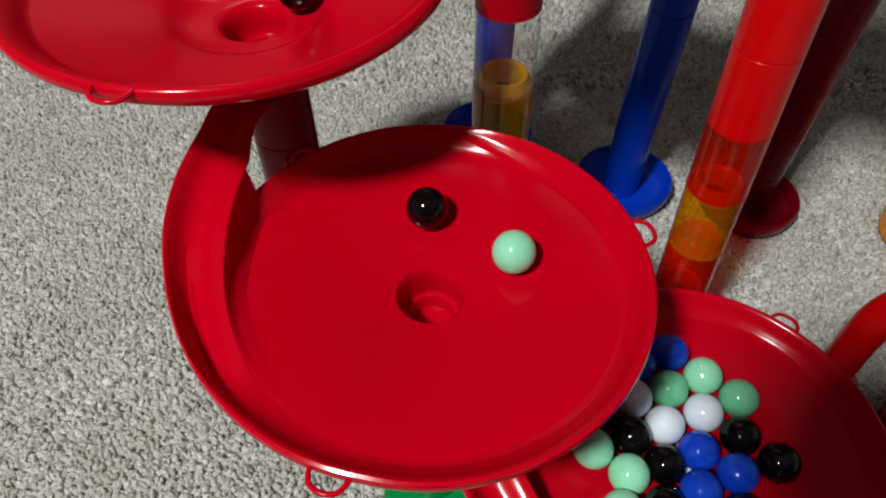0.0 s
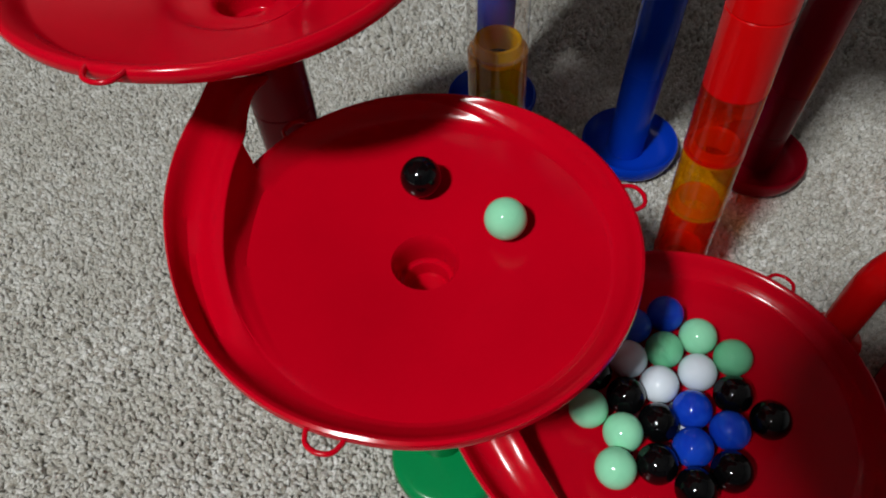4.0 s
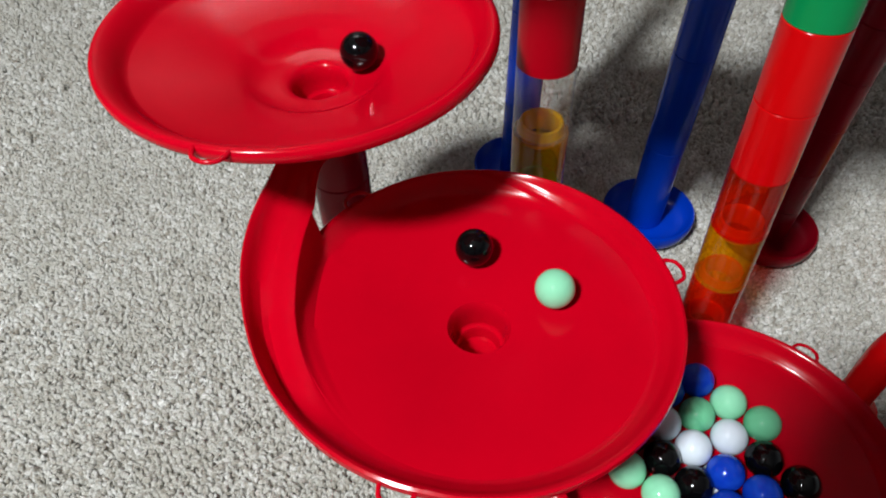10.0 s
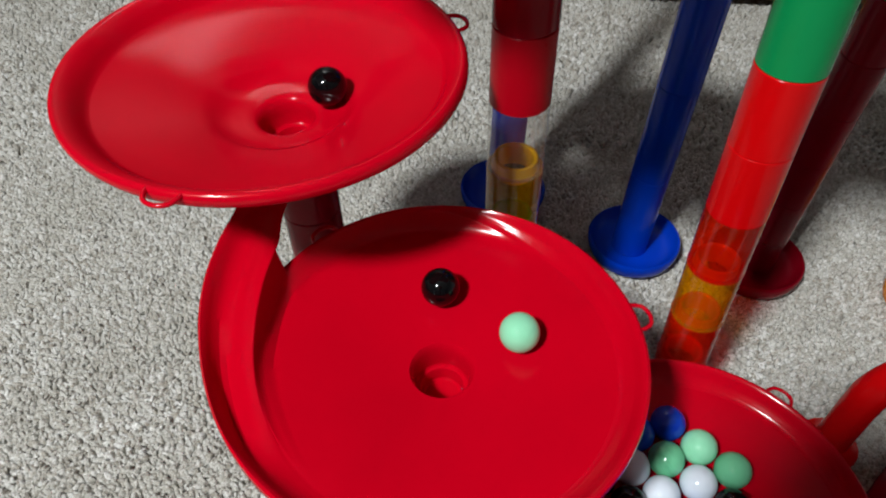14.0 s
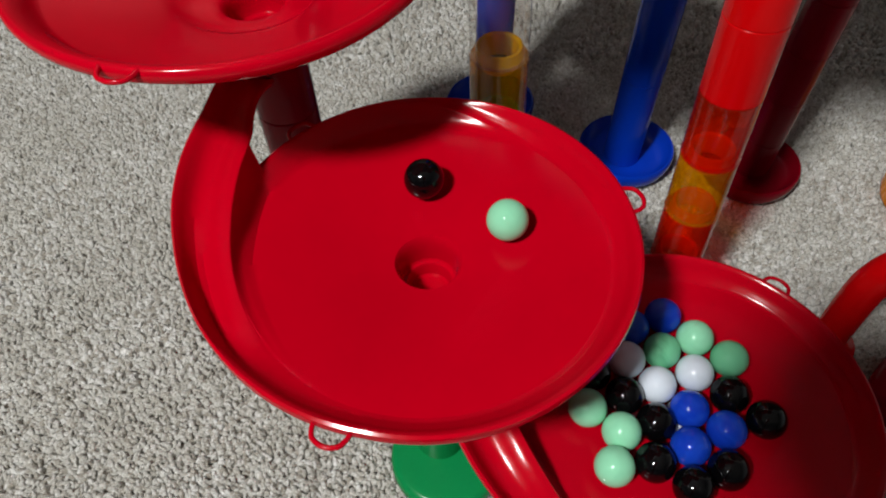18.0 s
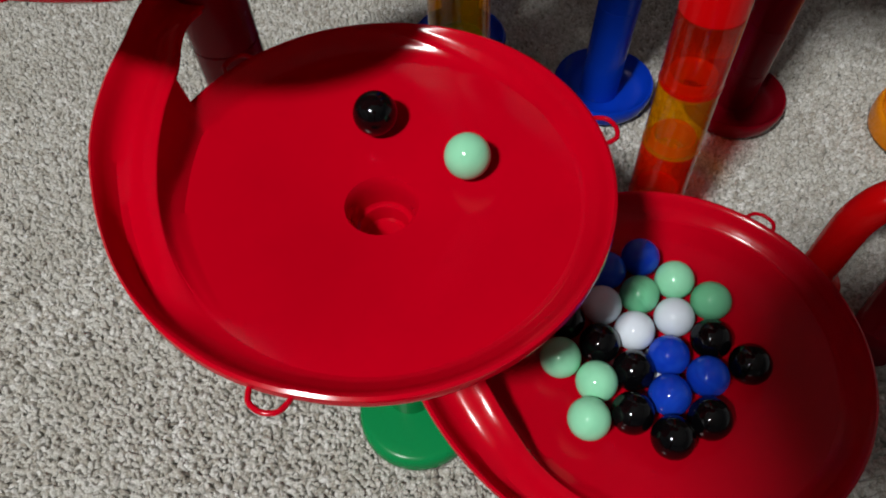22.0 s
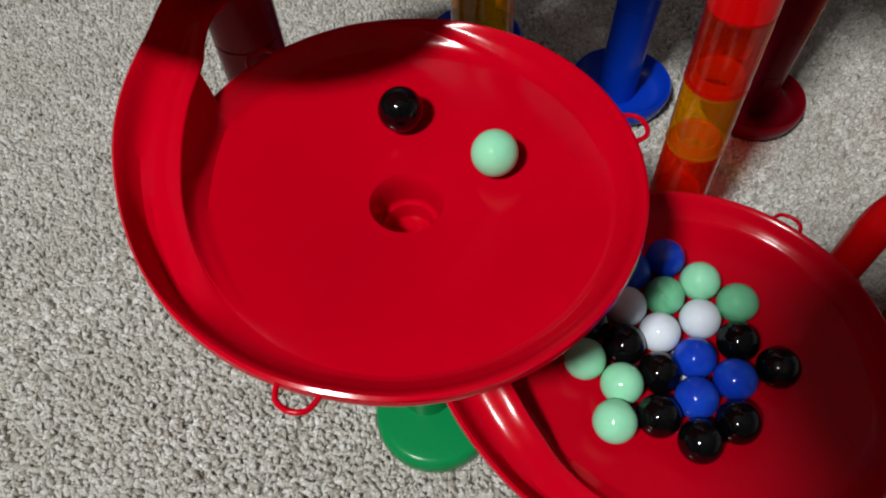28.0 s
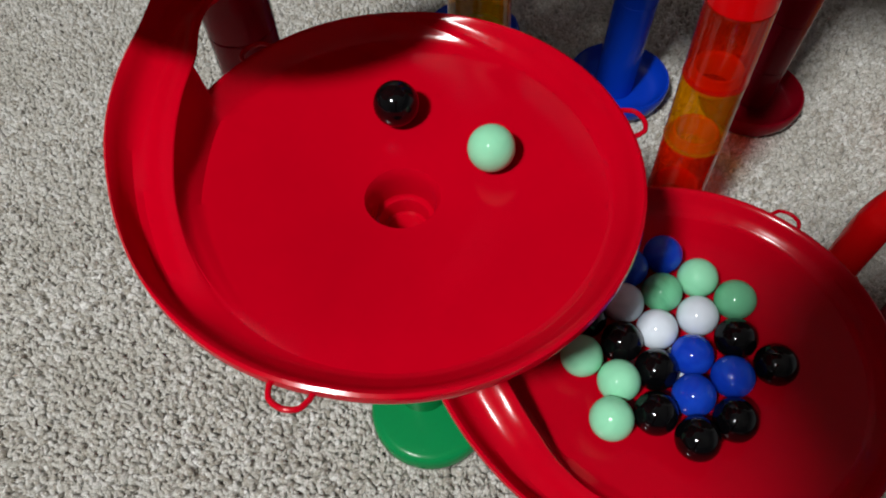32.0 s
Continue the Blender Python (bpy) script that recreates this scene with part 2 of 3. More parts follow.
def sweep(name, path, radius, mat, seg=14, cap=True):
    """A round bar along a list of points."""
    path = [Vector(p) for p in path]
    verts, faces = [], []
    side = None
    for i, p in enumerate(path):
        d = (path[min(i + 1, len(path) - 1)] - path[max(i - 1, 0)]).normalized()
        side = d.orthogonal() if side is None else (side - d * side.dot(d))
        side.normalize()
        up = d.cross(side)
        r = radius[i] if isinstance(radius, (list, tuple)) else radius
        verts += [p + r * (side * math.cos(a) + up * math.sin(a)) for a in (2 * math.pi * s / seg for s in range(seg))]
    for i in range(len(path) - 1):
        faces += [(i * seg + s, i * seg + (s + 1) % seg, (i + 1) * seg + (s + 1) % seg, (i + 1) * seg + s) for s in range(seg)]
    if cap:
        faces += [tuple(range(seg))[::-1], tuple(range((len(path) - 1) * seg, len(path) * seg))]
    return mesh_of(name, verts, faces, mat)


def slab(name, x0, x1, y0, y1, z0, z1, mat, bevel=0.0):
    me = bpy.data.meshes.new(name)
    bm = bmesh.new()
    bmesh.ops.create_cube(bm, size=1, matrix=Matrix.LocRotScale(((x0 + x1) / 2, (y0 + y1) / 2, (z0 + z1) / 2), None, (x1 - x0, y1 - y0, z1 - z0)))
    if bevel:
        bmesh.ops.bevel(bm, geom=bm.edges[:], offset=bevel, segments=2, profile=0.5, affect="EDGES")
    bm.to_mesh(me)
    bm.free()
    me.materials.append(mat)
    return me


# ---- the room ----
X0, X1, Y0, Y1, TOP = -2.9, 2.6, -4.2, 0.98, 2.4
tagged(new("floor", slab("floor", X0, X1, Y0, Y1, -0.06, -0.006, CARPET)), "pale grey flecked carpet floor", "floor", kind="structure")
tagged(new("wall_north", slab("wall_north", X0, X1, Y1, Y1 + 0.1, -0.06, TOP, PALE_PAINT)), "plain pale painted wall behind the wooden cabinets", "wall", kind="structure")
tagged(new("wall_south", slab("wall_south", X0, X1, Y0 - 0.1, Y0, -0.06, TOP, WALL_PAINT)), "plain painted wall of the room", "wall", kind="structure")
tagged(new("wall_west", slab("wall_west", X0 - 0.1, X0, Y0, Y1, -0.06, TOP, WALL_PAINT)), "plain painted wall of the room", "wall", kind="structure")
tagged(new("wall_east", slab("wall_east", X1, X1 + 0.1, Y0, Y1, -0.06, TOP, WALL_PAINT)), "plain painted wall of the room", "wall", kind="structure")
tagged(new("ceiling", slab("ceiling", X0, X1, Y0, Y1, TOP, TOP + 0.1, CEILING_PAINT)), "plain white painted ceiling", "ceiling", kind="structure")

# wooden cabinets along the back
cabinet = thing("wooden_cabinet", "brown oak-veneered cabinet side standing on the carpet", "cabinet", (-0.837, 0.7265, 0))
cabinet.rotation_euler.z = radians(4.8)
part("base_board", slab("base_board", -0.5, 0.375, -0.160, -0.142, 0.004, 0.07, BROWN_WOOD, 0.002), cabinet)
part("corner_post", slab("corner_post", 0.375, 0.405, -0.164, 0.15, 0.003, 0.88, BROWN_WOOD, 0.003), cabinet)
part("body", slab("body", -0.5, 0.375, -0.139, 0.15, 0.004, 0.86, DARK_WOOD, 0.002), cabinet)
part("cabinet_top", slab("cabinet_top", -0.52, 0.415, -0.175, 0.155, 0.881, 0.905, DARK_WOOD, 0.003), cabinet)
dresser = thing("wooden_dresser", "long brown wooden dresser with a shadow gap under its rail", "dresser", (0.30, 0.775, 0))
dresser.rotation_euler.z = radians(-2.3)
part("front_rail", slab("front_rail", -0.67, 0.9, -0.165, -0.147, 0.012, 0.075, WOOD, 0.002), dresser)
part("plinth", slab("plinth", -0.66, 0.88, -0.135, 0.14, -0.004, 0.03, DARK_WOOD), dresser)
part("body", slab("body", -0.67, 0.9, -0.144, 0.15, 0.031, 0.86, DARK_WOOD, 0.002), dresser)
part("dresser_top", slab("dresser_top", -0.68, 0.91, -0.178, 0.155, 0.861, 0.885, DARK_WOOD, 0.003), dresser)

# pendant light over the carpet, out of view
lamp = thing("pendant_light", "white pendant light hanging over the carpet", "lamp", (LAMP.x, LAMP.y, LAMP.z))
part("shade", lathe("shade", [(0.012, 0.215), (0.060, 0.205), (0.125, 0.165), (0.160, 0.110), (0.163, 0.108), (0.165, 0.112), (0.130, 0.170), (0.062, 0.211), (0.012, 0.221)], CEILING_PAINT, 48), lamp)
part("cord", sweep("cord", [(0, 0, 0.215), (0, 0, TOP - LAMP.z - 0.012)], 0.004, CEILING_PAINT, 10), lamp)
part("ceiling_rose", lathe("ceiling_rose", [(0.0, TOP - LAMP.z), (0.05, TOP - LAMP.z), (0.05, TOP - LAMP.z - 0.008), (0.03, TOP - LAMP.z - 0.02), (0.0, TOP - LAMP.z - 0.022)], CEILING_PAINT, 32), lamp)

# lamp added on the dresser, unseen, to lay sheen and fill on the dishes
added_sheen_lamp = thing("added_sheen_lamp", "added unseen lamp that puts sheen on the dishes", "lamp", (-0.25, 0.775, 0.885))
part("base", lathe("base", [(0.0, 0.0), (0.068, 0.0), (0.070, 0.004), (0.066, 0.012), (0.030, 0.020), (0.014, 0.034), (0.0, 0.034)], BROWN_WOOD, 40), added_sheen_lamp)
part("stem", lathe("stem", [(0.0, 0.034), (0.011, 0.034), (0.011, 0.150), (0.0, 0.150)], BROWN_WOOD, 24), added_sheen_lamp)
part("shade", lathe("shade", [(0.165, 0.120), (0.166, 0.120), (0.136, 0.385), (0.135, 0.385)], SHEEN_GLOW, 56), added_sheen_lamp, "glowing shade added for sheen and fill")

# ---- the dishes ----
DISH_R = 0.0758
FLOOR_IN, FLOOR_OUT = (0.0125, -0.0155), (0.060, -0.0085)


def floor_drop(r):
    """Height of the shallow dish's floor under its rim."""
    u = (max(r, FLOOR_IN[0]) - FLOOR_IN[0]) / (FLOOR_OUT[0] - FLOOR_IN[0])
    return FLOOR_IN[1] + (FLOOR_OUT[1] - FLOOR_IN[1]) * u


FUNNEL_SHIFT = Vector((0.0042 * math.cos(radians(145.5)), -0.0042 * math.sin(radians(145.5)), 0))


def dish_profile(deep):
    if deep:
        inner = [(0.0001, -0.0480), (0.0070, -0.0478), (0.0078, -0.0470), (0.0081, -0.0400), (0.0085, -0.0391), (0.0097, -0.0387), (0.0102, -0.0380), (0.0104, -0.0330), (0.0109, -0.0296), (0.0117, -0.0277), (0.0129, -0.0268), (0.0160, -0.0264), (0.0205, -0.0255),
                 (0.0240, -0.0243), (0.0266, -0.0224), (0.0286, -0.0209), (0.0310, -0.0198), (0.038, -0.0174), (0.048, -0.0141), (0.056, -0.0114), (0.0648, -0.0086)]
        under = [(0.062, -0.0118), (0.048, -0.0168), (0.030, -0.0235), (0.0180, -0.0295), (0.0158, -0.034), (0.0158, -0.040), (0.0136, -0.040), (0.0118, -0.050), (0.0001, -0.0500)]
    else:
        inner = [(0.0001, -0.0352), (0.0072, -0.0350), (0.0081, -0.0342), (0.0083, -0.0292), (0.0087, -0.0283), (0.0098, -0.0279), (0.0103, -0.0272), (0.0105, -0.0225), (0.0110, -0.0188), (0.0117, -0.0167), FLOOR_IN, (0.0145, floor_drop(0.0145)),
                 (0.025, floor_drop(0.025)), (0.038, floor_drop(0.038)), (0.050, floor_drop(0.050)), FLOOR_OUT]
        under = [(0.060, -0.0130), (0.040, -0.0150), (0.020, -0.0172), (0.0154, -0.0190), (0.0154, -0.042), (0.0137, -0.042), (0.0120, -0.0465), (0.0001, -0.0460)]
    rise = [(0.0645, -0.0100), (0.0672, -0.0082), (0.0694, -0.0056), (0.0714, -0.0030), (0.0730, -0.0010), (0.0740, -0.0002), (0.0749, -0.0001),
            (0.0757, -0.0008), (0.0759, -0.0024), (0.0756, -0.0044), (0.0749, -0.0052), (0.0740, -0.0048), (0.0732, -0.0060), (0.0716, -0.0080), (0.0690, -0.0102), (0.0655, -0.0120)]
    if deep:
        rise = [(0.0653, -0.0083), (0.0660, -0.0077), (0.0667, -0.0068), (0.0677, -0.0052), (0.0691, -0.0032), (0.0707, -0.0016), (0.0721, -0.0006), (0.0732, -0.0001), (0.0741, 0.0001), (0.0749, -0.0003), (0.0755, -0.0011)] + rise[8:]
    return inner, rise, under


# the run-in channel: degrees from the feeding tube, outer radius and lip height, inner radius and ledge height
CHANNEL = [(-4, 0.1115, 0.0250, 0.0955, 0.0135), (4, 0.1085, 0.0230, 0.0915, 0.0148), (11, 0.1050, 0.0195, 0.0838, 0.0148), (18, 0.1010, 0.0160, 0.0766, 0.0132),
           (30, 0.0962, 0.0125, 0.0722, 0.0102), (43, 0.0914, 0.0084, 0.0696, 0.0054), (53, 0.0880, 0.0042, 0.0688, 0.0002), (65, 0.0845, 0.0012, 0.0674, -0.0038),
           (80, 0.0810, 0.0000, 0.0661, -0.0062), (95, 0.0787, 0.0000, 0.0654, -0.0072), (110, 0.0771, 0.0000, 0.0650, -0.0074), (125, 0.0758, 0.0000, 0.0648, -0.0075)]
CUT_A, CUT_B = 20.5, 125.0
PLAIN_WALL = [(0.0555, -0.0092), (0.0600, -0.0088), (0.0632, -0.0085), (0.0656, -0.0080), (0.0668, -0.0075), (0.0680, -0.0066), (0.0690, -0.0056), (0.0701, -0.0045), (0.0712, -0.0031), (0.0722, -0.0017)]
PLAIN_TOP = [(0.0727, -0.0010), (0.0731, -0.0005), (0.0735, -0.0002), (0.0738, 0.0), (0.0740, 0.0001), (0.0742, 0.0001), (0.0743, 0.0), (0.0746, 0.0), (0.0749, 0.0), (0.0752, -0.0002), (0.0755, -0.0005), (0.0757, -0.0009), (0.0758, -0.0018),
             (0.0758, -0.0034), (0.0750, -0.0052), (0.0732, -0.0060), (0.0716, -0.0080), (0.0655, -0.0118)]
PLAIN_RIM = PLAIN_WALL + PLAIN_TOP
# the same rim, its points shared out so that the channel's ledge can die away into the floor
ROUND_RIM = [(0.0555 + 0.0095 * u, -0.0092 + 0.0010 * u) for u in (0.0, 0.21, 0.42, 0.58, 0.68, 0.77, 0.84, 0.90, 0.95, 1.0)] + [
    (0.0652, -0.0082), (0.0656, -0.0080), (0.0662, -0.0078), (0.0668, -0.0075), (0.0674, -0.0071), (0.0680, -0.0066), (0.0687, -0.0059), (0.0699, -0.0050), (0.0711, -0.0035), (0.0722, -0.0018), (0.0734, -0.0003), (0.0744, 0.0001),
    (0.0754, -0.0004), (0.0758, -0.0026), (0.0752, -0.0048), (0.0732, -0.0060), (0.0716, -0.0080), (0.0655, -0.0118)]


def ease(x):
    x = min(max(x, 0.0), 1.0)
    return x * x * (3 - 2 * x)


def blend(a, b, u):
    return [(r + (pr - r) * u, z + (pz - z) * u) for (r, z), (pr, pz) in zip(a, b)]


def channel_at(deg):
    rows = CHANNEL
    i = max(j for j in range(len(rows) - 1) if rows[j][0] <= deg or j == 0)
    a, b, c, d = rows[max(i - 1, 0)], rows[i], rows[i + 1], rows[min(i + 2, len(rows) - 1)]
    h = c[0] - b[0]
    u = min(max((deg - b[0]) / h, 0), 1)
    out = [deg]
    for k in range(1, 5):
        m0 = (c[k] - a[k]) / (c[0] - a[0]) * h
        m1 = (d[k] - b[k]) / (d[0] - b[0]) * h
        out.append((2 * u**3 - 3 * u**2 + 1) * b[k] + (u**3 - 2 * u**2 + u) * m0 + (3 * u**2 - 2 * u**3) * c[k] + (u**3 - u**2) * m1)
    return out


def channel_section(d, free=False):
    """Cross-section of the channel from the dish's floor over the ledge, trough and lip to the underside."""
    _, ro, zo, ri, zi = channel_at(d)
    w = ro - ri
    low = min(zi - 0.0008 - 0.0038 * ease((d - 4) / 30) * ease((92 - d) / 30), zo - 0.0062)
    foot = zi - 0.0018 if free else floor_drop(ri) - 0.0002
    if free:
        wall = [(ri + 0.0002 * abs(k - 5), foot + 0.00013 * k) for k in range(10)]
    else:
        start, h = ri - 0.0058, zi - foot
        wall = [(0.0555 + (start - 0.0555) * k / 4, floor_drop(0.0555 + (start - 0.0555) * k / 4) - 0.0001) for k in range(5)]
        wall += [(ri - 0.0044, foot + 0.05 * h), (ri - 0.0031, foot + 0.16 * h), (ri - 0.0020, foot + 0.33 * h), (ri - 0.0010, foot + 0.58 * h), (ri - 0.0002, foot + 0.86 * h)]
        wall = blend(wall, PLAIN_WALL, 1 - ease((d - CUT_A) / 4))
    drop, lift = low - zi, zo - low
    top = [(ri, zi - 0.0003), (ri + 0.0004, zi), (ri + 0.10 * w, zi + 0.04 * drop), (ri + 0.20 * w, zi + 0.20 * drop), (ri + 0.30 * w, zi + 0.48 * drop), (ri + 0.40 * w, zi + 0.78 * drop),
           (ri + 0.56 * w, low), (ri + 0.68 * w, low + 0.07 * lift), (ri + 0.765 * w, low + 0.28 * lift), (ri + 0.835 * w, low + 0.60 * lift), (ri + 0.895 * w, low + 0.89 * lift), (ri + 0.945 * w, zo),
           (ro - 0.0002, zo - 0.0009), (ro, zo - 0.0030), (ro - 0.0008, zo - 0.0046), (ri + 0.86 * w, low - 0.0010), (ri + 0.6 * w, low - 0.0018), (ri + 0.1 * w, min(foot, low) - 0.0020)]
    wide = [(r + (ro - 0.0758) * min(max(r - 0.0650, 0) / 0.0034, 1), z) for r, z in ROUND_RIM]
    return blend(wall + top, wide, ease((d - 68) / 30))


def tidy(me, angle):
    bm = bmesh.new()
    bm.from_mesh(me)
    bmesh.ops.remove_doubles(bm, verts=bm.verts, dist=1e-6)
    bmesh.ops.recalc_face_normals(bm, faces=bm.faces)
    bm.to_mesh(me)
    bm.free()
    me.set_sharp_from_angle(angle=radians(angle))
    return me


def bowl_mesh(deep, channel):
    """The dish, whose rim widens into the run-in channel on one side."""
    inner, rise, under = dish_profile(deep)
    if not channel:
        me = lathe("bowl", inner + rise + under, RED, 128)
        if deep:
            # the funnel's mouth sits a little off the rim's centre, over its tube
            for v in me.vertices:
                v.co += FUNNEL_SHIFT * (v.co.z / -0.027)
        return me
    inner = inner[:-1]
    degs = [CUT_A + (CUT_B - CUT_A) * i / 110 for i in range(110)] + [CUT_B + (360 - CUT_B + CUT_A) * i / 120 for i in range(121)]
    verts, k = [], len(inner) + len(PLAIN_RIM) + len(under)
    for d in degs:
        c, s = math.cos(radians(d)), math.sin(radians(d))
        rim = channel_section(d) if d < CUT_B else blend(ROUND_RIM, PLAIN_RIM, ease((d - CUT_B - 150) / 60))
        verts += [(r * c, r * s, z) for r, z in inner + rim + under]
    m = len(degs)
    faces = [(i * k + j, (i + 1) * k + j, (i + 1) * k + (j + 1) % k, i * k + (j + 1) % k) for i in range(m - 1) for j in range(k)]
    # the step where the channel leaves the rim
    last, start = (m - 1) * k, len(inner) + len(PLAIN_WALL) - 1
    faces.append(tuple(range(start, start + len(PLAIN_TOP) + 2)) + tuple(range(last + start + len(PLAIN_TOP), last + start, -1)))
    return tidy(mesh_of("bowl", verts, faces, RED), 30)


def channel_mesh():
    """The end of the channel that reaches past the dish to the feeding tube."""
    verts, faces, k = [], [], len(PLAIN_RIM)
    degs = [-4 + (CUT_A + 4) * i / 24 for i in range(25)]
    for d in degs:
        verts += [(r * math.cos(radians(d)), r * math.sin(radians(d)), z) for r, z in channel_section(d, True)]
    for i in range(len(degs) - 1):
        faces += [(i * k + j, (i + 1) * k + j, (i + 1) * k + (j + 1) % k, i * k + (j + 1) % k) for j in range(k)]
    faces += [tuple(range(k))]
    return tidy(mesh_of("channel", verts, faces, RED), 50)


def loop_mesh():
    """A small moulded eyelet that stands out from the rim."""
    ring = smooth_path([(-0.0002, -0.0060, 0), (0.0022, -0.0056, 0), (0.0050, -0.0040, 0), (0.0062, 0.0, 0), (0.0050, 0.0040, 0), (0.0022, 0.0056, 0), (-0.0002, 0.0060, 0)], 6)
    return sweep("loop", ring, 0.00085, RED, 10)


LOOP = loop_mesh()
CHANNEL_MESH = channel_mesh()


def dish(label, x, y, z, feed, deep=False, channel=True, size=1.0, loops=(0, 115, 239)):
    ob = thing("marble_dish", label, "toy dish", (x, y, z), "red dishes of the marble run")
    ob.rotation_euler, ob.scale = (0, 0, radians(feed)), (size, size, 1)
    part("bowl", bowl_mesh(deep, channel), ob)
    if channel:
        part("channel", CHANNEL_MESH, ob, "sloping run-in channel with a rolled lip")
    for a in loops:
        part("loop", LOOP, ob, m=pose(0, 0, 0, 0, 0, a) @ pose(DISH_R - (0.0016 if deep else 0.0004), 0, -0.0008 if deep else -0.0024))
    return ob


UPPER, MIDDLE, LOWER = (-0.0690, 0.0811, 0.2597), (0.0034, 0.0006, 0.1891), (0.1086, -0.0272, 0.1179)
dish("deep glossy red plastic funnel dish on a tube", *UPPER, 145.5, deep=True, channel=False, size=1.030, loops=(114, 237))
dish("shallow glossy red plastic dish with a run-in channel", *MIDDLE, 132.5, size=1.017, loops=(1, 118, 242))
dish("red plastic dish holding a heap of marbles", *LOWER, 165, size=1.003, loops=(1, 118, 243.5))
# dishes out of sight higher up, whose shade falls on the carpet and the tubes
dish("high red plastic dish on top of a tube", 0.0220, 0.0970, 0.366, 160, size=1.06)
dish("high red plastic dish on top of a tube", 0.1230, 0.0750, 0.415, 20, channel=False)
dish("high red plastic dish on top of a tube", 0.2338, 0.2021, 0.408, 300, channel=False)
# not part of the run: added unseen to shade the dish of marbles
dish("added unseen dish that shades the dish of marbles", 0.0085, -0.2300, 0.475, 200, channel=False, size=0.83)

# ---- the tubes ----
PITCH, TUBE_R = 0.037, 0.0135


CLEAR_KINDS = (CLEAR, YELLOW_CLEAR, ORANGE_CLEAR)
NECK_R, NECK = 0.0108, 0.0052


def segment_mesh(mat, height=PITCH, wide=TUBE_R):
    """One push-fit tube piece: a cylinder with a shoulder for its neck."""
    h, r, n = height, wide, NECK_R
    outer = [(r - 0.0003, 0.0001), (r, 0.0005), (r, h * 0.5), (r, h - 0.0005), (r - 0.0003, h - 0.0001), (n - 0.0002, h)]
    if mat in CLEAR_KINDS:
        bead = [(r - 0.0020, 0.0012), (r - 0.0016, 0.0002), (r - 0.0004, 0.0000), (r + 0.0003, 0.0006), (r + 0.0003, 0.0013), (r, 0.0019)]
        me = lathe("tube_segment", bead + outer[2:], mat, 64, False)
    else:
        me = lathe("tube_segment", outer + [(n - 0.0022, h), (n - 0.0022, h - 0.004), (r - 0.0018, h - 0.006), (r - 0.0018, 0.0002)], mat, 64)
    me.set_sharp_from_angle(angle=radians(12))
    return me


def neck_mesh(mat):
    """The narrower neck of a piece, which shows inside the clear piece above it."""
    n = NECK_R
    wall = [(n + 0.0005, 0.0001), (n, 0.0008), (n - 0.0001, NECK - 0.0008), (n - 0.0004, NECK - 0.0001), (n - 0.0012, NECK + 0.0002), (n - 0.0021, NECK - 0.0003), (n - 0.0025, NECK - 0.0012), (n - 0.0026, -0.0060)]
    return lathe("neck", wall, {YELLOW_CLEAR: YELLOW_NECK, ORANGE_CLEAR: ORANGE_NECK}.get(mat, mat), 56, False)


def foot_mesh(mat, dome=False):
    if dome:
        prof = [(0.0, 0.0), (0.0335, 0.0), (0.0346, 0.0012), (0.0350, 0.004), (0.0348, 0.0082), (0.0341, 0.0104), (0.0326, 0.0119), (0.0300, 0.0126), (0.0240, 0.0131), (0.0180, 0.0135), (0.0150, 0.0137), (0.0, 0.0138)]
    else:
        prof = [(0.0, 0.0), (0.026, 0.0), (0.0305, 0.0012), (0.0330, 0.0042), (0.0346, 0.0100), (0.0348, 0.0146), (0.0340, 0.0160), (0.0328, 0.0157), (0.0316, 0.0138), (0.0296, 0.0104), (0.0262, 0.0076),
                (0.0190, 0.0062), (0.0140, 0.0064), (0.0104, 0.0068), (0.0096, 0.0080), (0.0096, 0.0130), (0.0, 0.0130)]
    return lathe("foot", [(r * (0.89 if dome else 1.0), z) for r, z in prof], mat, 80)


SEGMENTS, NECKS = {}, {}


def tube(label, x, y, foot, colours, first=0.007, dome=False, wide=TUBE_R, shift=(0, 0), lean=(0, 0)):
    """A stack of push-fit tube pieces on a round foot, from the carpet up; lean: degrees towards x and y."""
    ob = thing("tube_stack", label, "toy tube", (x, y, 0), "tubes of the marble run")
    ob.rotation_euler = (-radians(lean[1]), radians(lean[0]), 0)
    part("foot", foot_mesh(foot, dome), ob, "round moulded foot on the carpet", pose(0, 0, 0, lean[1], -lean[0], 0) @ pose(shift[0], shift[1], 0))
    z = first
    pieces = [c if isinstance(c, tuple) else (c, PITCH) for c in colours]
    for i, (mat, tall) in enumerate(pieces):
        key = (mat.name, tall, wide)
        if key not in SEGMENTS:
            SEGMENTS[key] = segment_mesh(mat, tall, wide)
        piece = part("tube_segment", SEGMENTS[key], ob, m=pose(0, 0, z))
        if i + 1 < len(pieces) and pieces[i + 1][0] in CLEAR_KINDS:
            if mat.name not in NECKS:
                NECKS[mat.name] = neck_mesh(mat)
            part("neck", NECKS[mat.name], piece, m=pose(0, 0, tall))
        z += tall
    return ob


